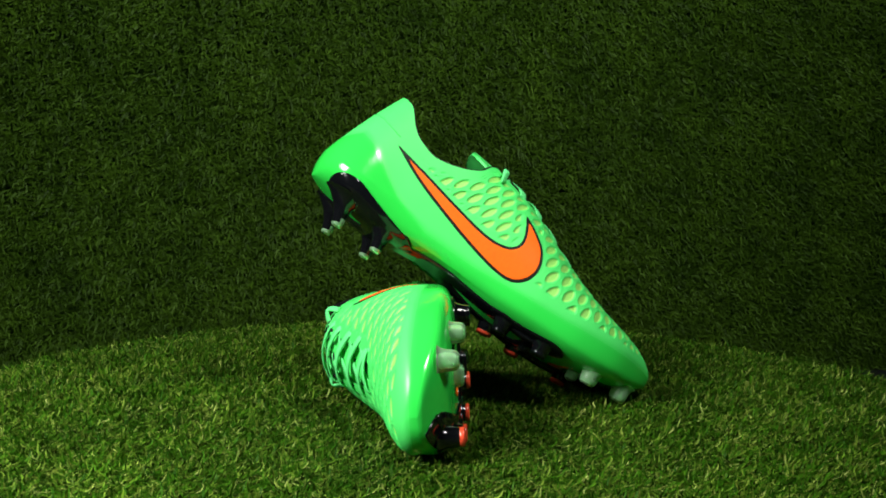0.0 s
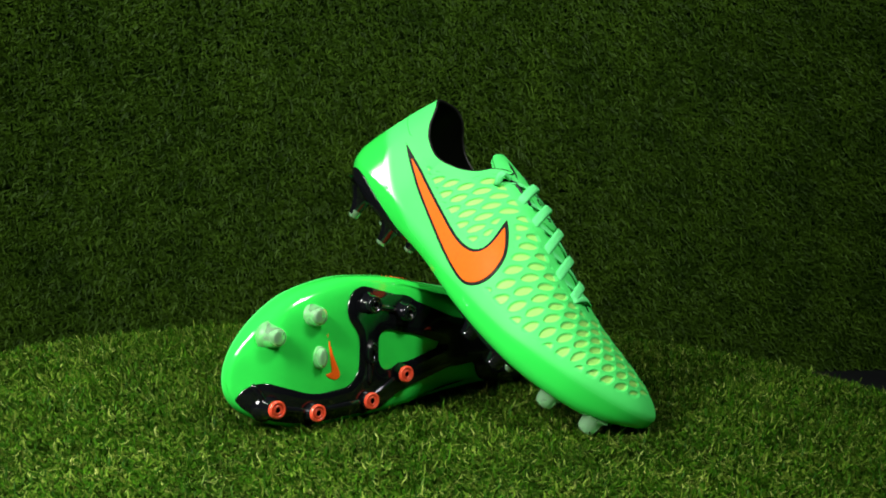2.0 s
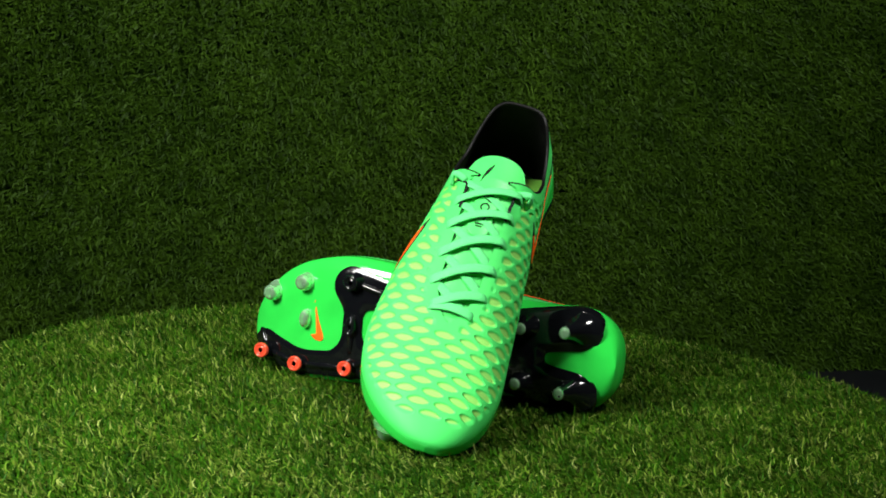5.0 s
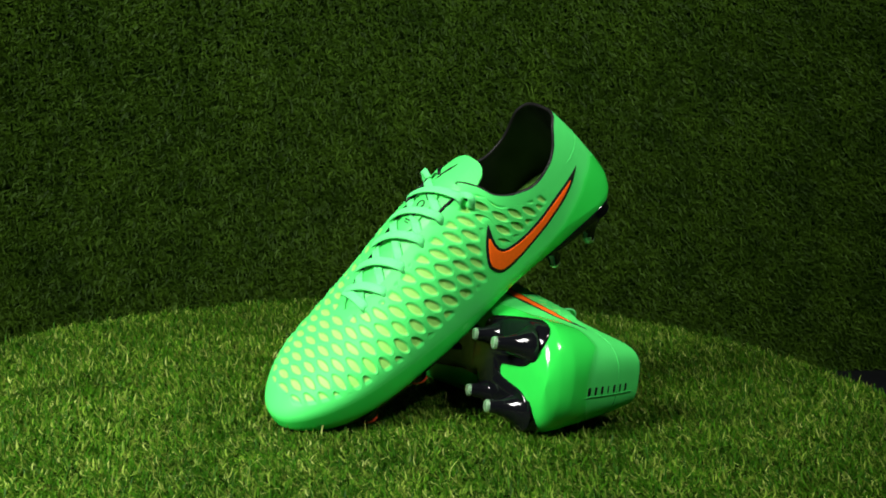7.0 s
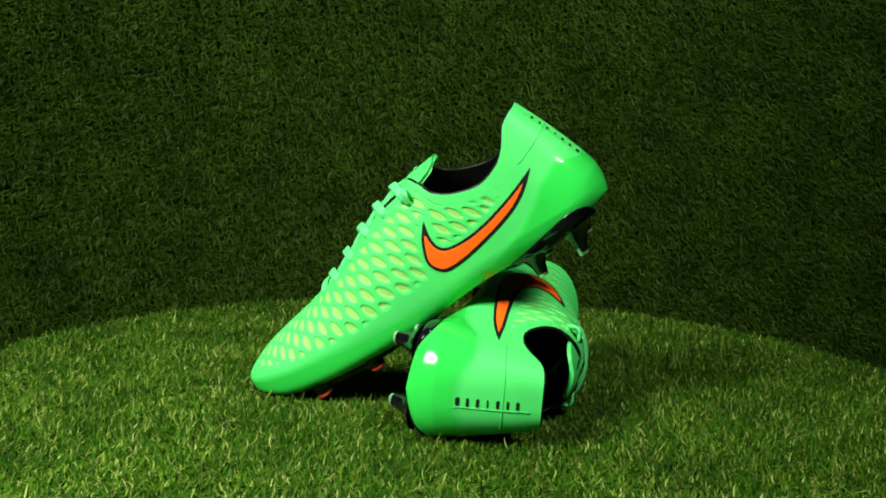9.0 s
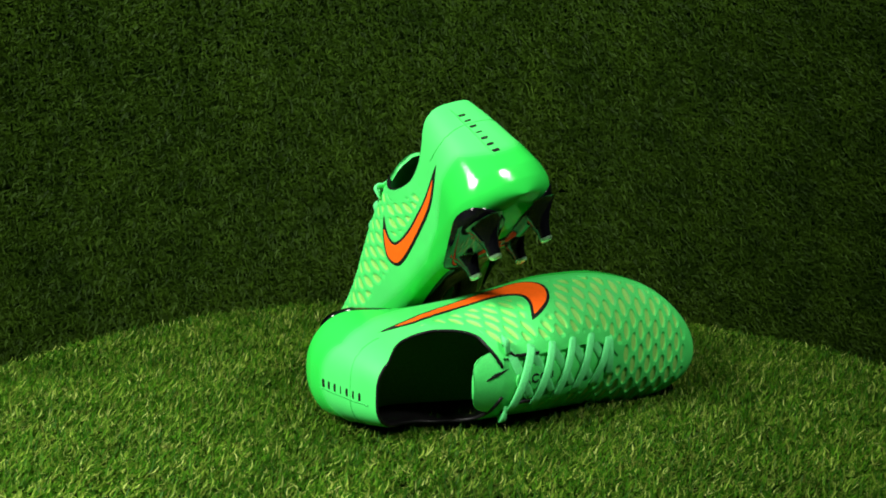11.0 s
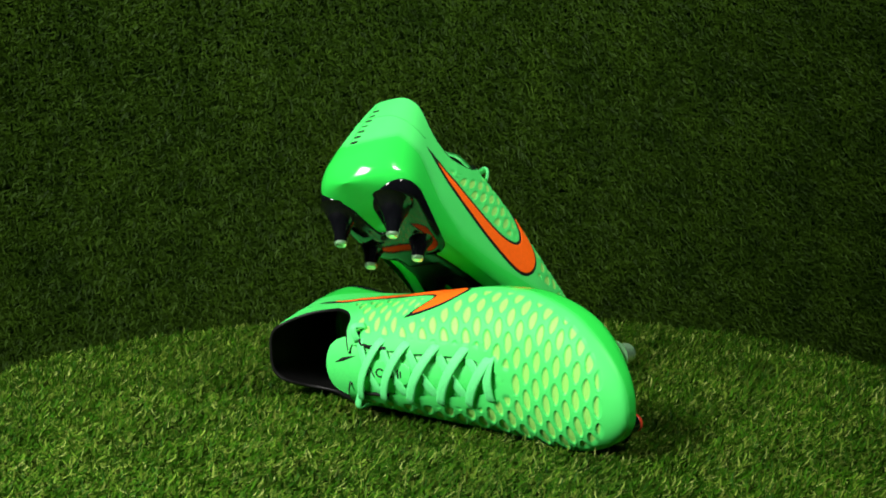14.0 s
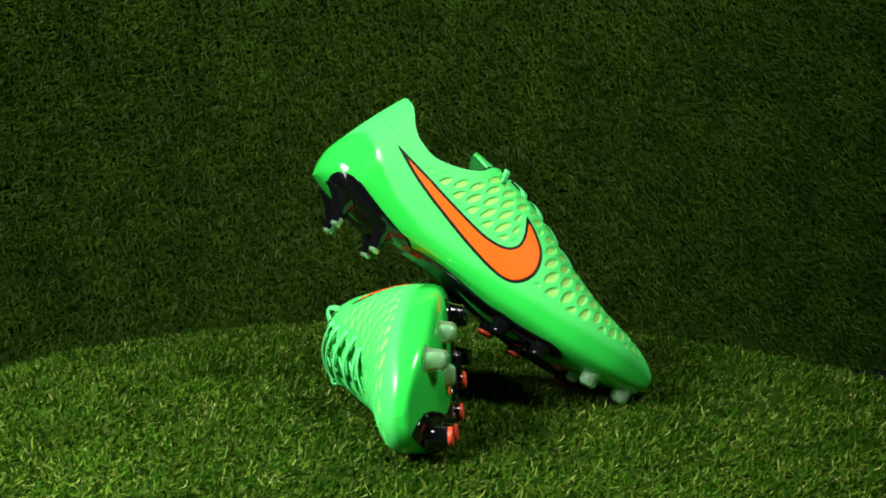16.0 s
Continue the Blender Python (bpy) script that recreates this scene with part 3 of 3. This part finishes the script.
    for q in pts[1:]:
        if np.linalg.norm(q - keep[-1]) > 0.0012:
            keep.append(q)
    v, fa = tube(keep, 0.00025, 6)
    mesh_object("cross_seam", v, fa, MAT_SEAM, root, label="fine green seam round the heel")

    # black edges of the throat near the top, and the loops of the tied lace
    for side in (1, -1):
        pts, ups = [], []
        for x in np.linspace(0.1205, 0.146, 12):
            pp, nn = top_point(x, side * float(throat_half(np.array(x))))
            pts.append(pp + nn * 0.0002)
            ups.append(nn)
        v, fa = tube(pts, 0.0011, 6, 1.0, ups)
        mesh_object("throat_edge", v, fa, MAT_BINDING, root, label="black edge of the throat")
        a, na = top_point(0.1225, side * 0.0255)
        b, nb = top_point(0.1235, side * 0.0150)
        pts = [a + t * (b - a) + (na + nb) * (0.5 * 0.0075 * math.sin(math.pi * t)) + np.array([-0.004 * math.sin(math.pi * t), 0, 0]) for t in np.linspace(0, 1, 12)]
        v, fa = tube(pts, 0.0025, 10, 0.45, [na + nb] * 12)
        mesh_object("lace_loop", v, fa, MAT_LACE, root, label="green lace loop at the top eyelet")

    # ribs between the studs of the frame
    for (x0, y0), (x1, y1) in (((0.2735, -0.029), (0.243, -0.0345)), ((0.243, -0.0345), (0.200, -0.031)), ((0.200, -0.031), (0.171, -0.0155)),
                               ((0.200, 0.034), (0.170, 0.027)), ((0.199, 0.010), (0.199, -0.020)), ((0.2735, -0.029), (0.283, -0.014))):
        pts = []
        for t in np.linspace(0, 1, 9):
            x, yy = x0 + t * (x1 - x0), y0 + t * (y1 - y0)
            pts.append((x, mirror * yy, sole_z(x, yy) - 0.0016))
        v, fa = tube(pts, [0.0008 + 0.0016 * math.sin(math.pi * (0.15 + 0.7 * t)) for t in np.linspace(0, 1, 9)], 8)
        mesh_object("rib", v, fa, MAT_BLACK, root)
    for ob in root.children_recursive:
        co = np.zeros(len(ob.data.vertices) * 3)
        ob.data.vertices.foreach_get("co", co)
        ob.data.vertices.foreach_set("co", last(co.reshape(-1, 3)).ravel())
        ob.data.update()
    return root


# boots' resting poses on the turntable at the start
def basis(x_axis, z_axis, origin):
    x = Vector(x_axis).normalized()
    z = Vector(z_axis)
    z = (z - x * z.dot(x)).normalized()
    y = z.cross(x)
    return Matrix(((x[0], y[0], z[0], origin[0]), (x[1], y[1], z[1], origin[1]), (x[2], y[2], z[2], origin[2]), (0, 0, 0, 1)))


LEAN_POSE = basis((0.8592, 0.1250, -0.4960), (0.4366, 0.3285, 0.8375), (-0.1230, -0.0150, 0.1327))
LYING_POSE = basis((-0.0359, -0.9987, 0.0373), (-0.9971, 0.0333, -0.0680), (0.0164, 0.1159, 0.0391))

# ---------------------------------------------------------------- turf


def turf(name, count, place, material, length, width, lean_amount, segs, seed, down=0.0, brushed=0.0, spread=0.28, crimp=2.0, upright=0.0):
    """Many bent blades in one mesh. place(rng, n) gives roots in the plane's own x, y."""
    rng = np.random.default_rng(seed)
    root = place(rng, count)
    count = len(root)
    L = length * rng.uniform(0.55, 1.25, count)
    W = width * rng.uniform(0.6, 1.3, count)
    pile = rng.uniform(0, 1, count) < brushed
    az = np.where(pile, rng.normal(radians(-62), 0.7, count), rng.uniform(0, 2 * math.pi, count))
    tilt = np.clip(np.where(rng.uniform(0, 1, count) < upright, rng.normal(0.6, 0.3, count), rng.normal(lean_amount, spread, count) - 0.28 * pile), 0.05, 1.6)
    bend = rng.uniform(-0.55, 0.55, count)
    twist = rng.uniform(-1.4, 1.4, count)
    curl = rng.uniform(-1, 1, count) * crimp
    verts = np.zeros((count, segs * 2 + 1, 3), np.float32)
    pos = root.copy()
    pos[:, 2] += rng.uniform(0, 0.5, count) * length
    for s in range(segs + 1):
        t = s / segs
        w = W * (1 - 0.35 * t) * 0.5
        a = az + curl * t + math.pi / 2 + 0.5 * twist * t
        side = np.stack([np.cos(a) * w, np.sin(a) * w, np.zeros(count)], 1)
        if s < segs:
            verts[:, 2 * s] = pos - side
            verts[:, 2 * s + 1] = pos + side
        else:
            verts[:, 2 * s] = pos
        ang = np.clip(tilt + bend * t, 0, 1.75)
        dirx, diry = np.cos(az + curl * t), np.sin(az + curl * t) - down
        pos = pos + np.stack([dirx * np.sin(ang), diry * np.sin(ang), np.cos(ang)], 1) * (L / segs)[:, None]
    nv = segs * 2 + 1
    quads = np.array([[2 * s, 2 * s + 1, 2 * s + 3, 2 * s + 2] for s in range(segs - 1)], np.int32)
    tri = np.array([2 * segs - 2, 2 * segs - 1, 2 * segs], np.int32)
    base = (np.arange(count, dtype=np.int32) * nv)[:, None]
    loops = np.concatenate([(base[:, :, None] + quads[None]).reshape(count, -1), base + tri[None]], 1).ravel()
    sizes = np.tile(np.array([4] * (segs - 1) + [3], np.int32), count)
    me = bpy.data.meshes.new(name)
    me.vertices.add(count * nv)
    me.vertices.foreach_set("co", verts.ravel())
    me.loops.add(len(loops))
    me.loops.foreach_set("vertex_index", loops)
    me.polygons.add(len(sizes))
    me.polygons.foreach_set("loop_start", np.concatenate([[0], np.cumsum(sizes)[:-1]]).astype(np.int32))
    me.update(calc_edges=True)
    me.materials.append(material)
    ob = new(name, me)
    return ob


DISC = 0.356


def rim(a):
    return DISC + 0.006 * np.sin(3 * a + 2.0) + 0.003 * np.sin(7 * a) + 0.004 * np.sin(2 * a)


def swell(x, y):
    """The mat does not lie flat: it rises towards one edge and sinks at the other."""
    r, a = np.hypot(x, y), np.arctan2(y, x)
    return 0.036 * r * (r / DISC) * np.cos(a - radians(295))


def disc_roots(rng, n):
    r, a = DISC * 1.05 * np.sqrt(rng.uniform(0, 1, n)), rng.uniform(0, 2 * math.pi, n)
    ok = r < rim(a)
    x, y = (r * np.cos(a))[ok], (r * np.sin(a))[ok]
    return np.stack([x, y, swell(x, y)], 1)


def disc_mesh(name, z0, z1, grow, material, label, category):
    bm = bmesh.new()
    seg, rings = 96, 10
    loops = []
    for flat in (0, 1):
        for k in range(1, rings + 1):
            loop = []
            for i in range(seg):
                a = 2 * math.pi * i / seg
                r = (float(rim(np.array(a))) + grow) * k / rings
                x, y = r * math.cos(a), r * math.sin(a)
                loop.append(bm.verts.new((x, y, (z0 if flat else z1) + (float(swell(x, y)) if not (flat and category == "turntable") else 0))))
            loops.append(loop)
    for base in (0, rings):
        bm.faces.new(loops[base])
        for k in range(base, base + rings - 1):
            for i in range(seg):
                bm.faces.new((loops[k][i], loops[k][(i + 1) % seg], loops[k + 1][(i + 1) % seg], loops[k + 1][i]))
    for i in range(seg):
        bm.faces.new((loops[rings - 1][i], loops[rings - 1][(i + 1) % seg], loops[-1][(i + 1) % seg], loops[-1][i]))
    return tagged(part(name, bm, material, None), label, category)


turf_mat = disc_mesh("turf_mat", -0.012, -0.002, 0.0, MAT_BACKING, "round mat of green artificial turf on a turntable", "artificial turf")
grass = turf("grass", 330000, disc_roots, MAT_TURF, 0.0084, 0.00095, 1.48, 3, 5, brushed=0.5, spread=0.17, crimp=3.4, upright=0.05)
grass.location = (0, 0, -0.0015)
grass.parent = turf_mat
tagged(grass, "short matted green artificial grass blades", kind="stuff")
platter = disc_mesh("turntable", -0.19, -0.0135, -0.03, MAT_PLATTER, "black turntable platter under the turf mat", "turntable")

# turf hung behind as a wall
WALL_Y, WALL_LO, WALL_HI, WALL_HALF = 0.900, -0.188, 0.46, 1.0


def box_mesh(name, lo, hi, material, kind, label):
    bm = bmesh.new()
    bmesh.ops.create_cube(bm, size=1.0)
    for v in bm.verts:
        v.co = Vector([lo[i] + (v.co[i] + 0.5) * (hi[i] - lo[i]) for i in range(3)])
    ob = part(name, bm, material, None)
    for f in ob.data.polygons:
        f.use_smooth = False
    return tagged(ob, label, kind=kind)


wall = box_mesh("wall_north", (-WALL_HALF, 0, WALL_LO), (WALL_HALF, 0.02, WALL_HI), MAT_WALL_BACKING, "structure", "wall covered with dark green artificial turf")
wall_grass = turf("wall_turf", 170000, lambda rng, n: np.stack([rng.uniform(-WALL_HALF, WALL_HALF, n), rng.uniform(WALL_LO, WALL_HI, n), np.zeros(n)], 1),
                  MAT_WALL_TURF, 0.0150, 0.0026, 1.05, 2, 9, down=0.2, crimp=3.0)
wall.matrix_world = pose(0, WALL_Y, 0, 0, 0, 14)
wall_grass.matrix_basis = pose(0, -0.001, 0, 90, 0, 0)
wall_grass.parent = wall
tagged(wall_grass, "matted dark green artificial grass on the wall", kind="stuff")

box_mesh("floor", (-3, -3, -0.22), (3, 3, -0.19), MAT_FLOOR, "structure", "dark navy studio floor")
box_mesh("wall_south", (-3, -3.1, -0.19), (3, -3.0, 2.6), MAT_WALL, "structure", "plain dark studio wall")
box_mesh("wall_back", (-3, 3.0, -0.19), (3, 3.1, 2.6), MAT_WALL, "structure", "plain dark studio wall")
box_mesh("wall_west", (-3.1, -3.1, -0.19), (-3.0, 3.1, 2.6), MAT_WALL, "structure", "plain dark studio wall")
box_mesh("wall_east", (3.0, -3.1, -0.19), (3.1, 3.1, 2.6), MAT_WALL, "structure", "plain dark studio wall")
box_mesh("ceiling", (-3.1, -3.1, 2.6), (3.1, 3.1, 2.7), MAT_WALL, "structure", "plain dark studio ceiling")

leaning = football_boot("football_boot", -1, "bright green football boot with orange tick, leaning on the other")
lying = football_boot("football_boot", 1, "bright green football boot with orange tick lying sideways")


def motions():
    for thing, rest in ((leaning, LEAN_POSE), (lying, LYING_POSE), (turf_mat, Matrix()), (platter, Matrix())):
        walk(thing, [(k * 0.5, pose(0, 0, 0, 0, 0, SPIN * k * 0.5) @ rest) for k in range(33)])


motions()
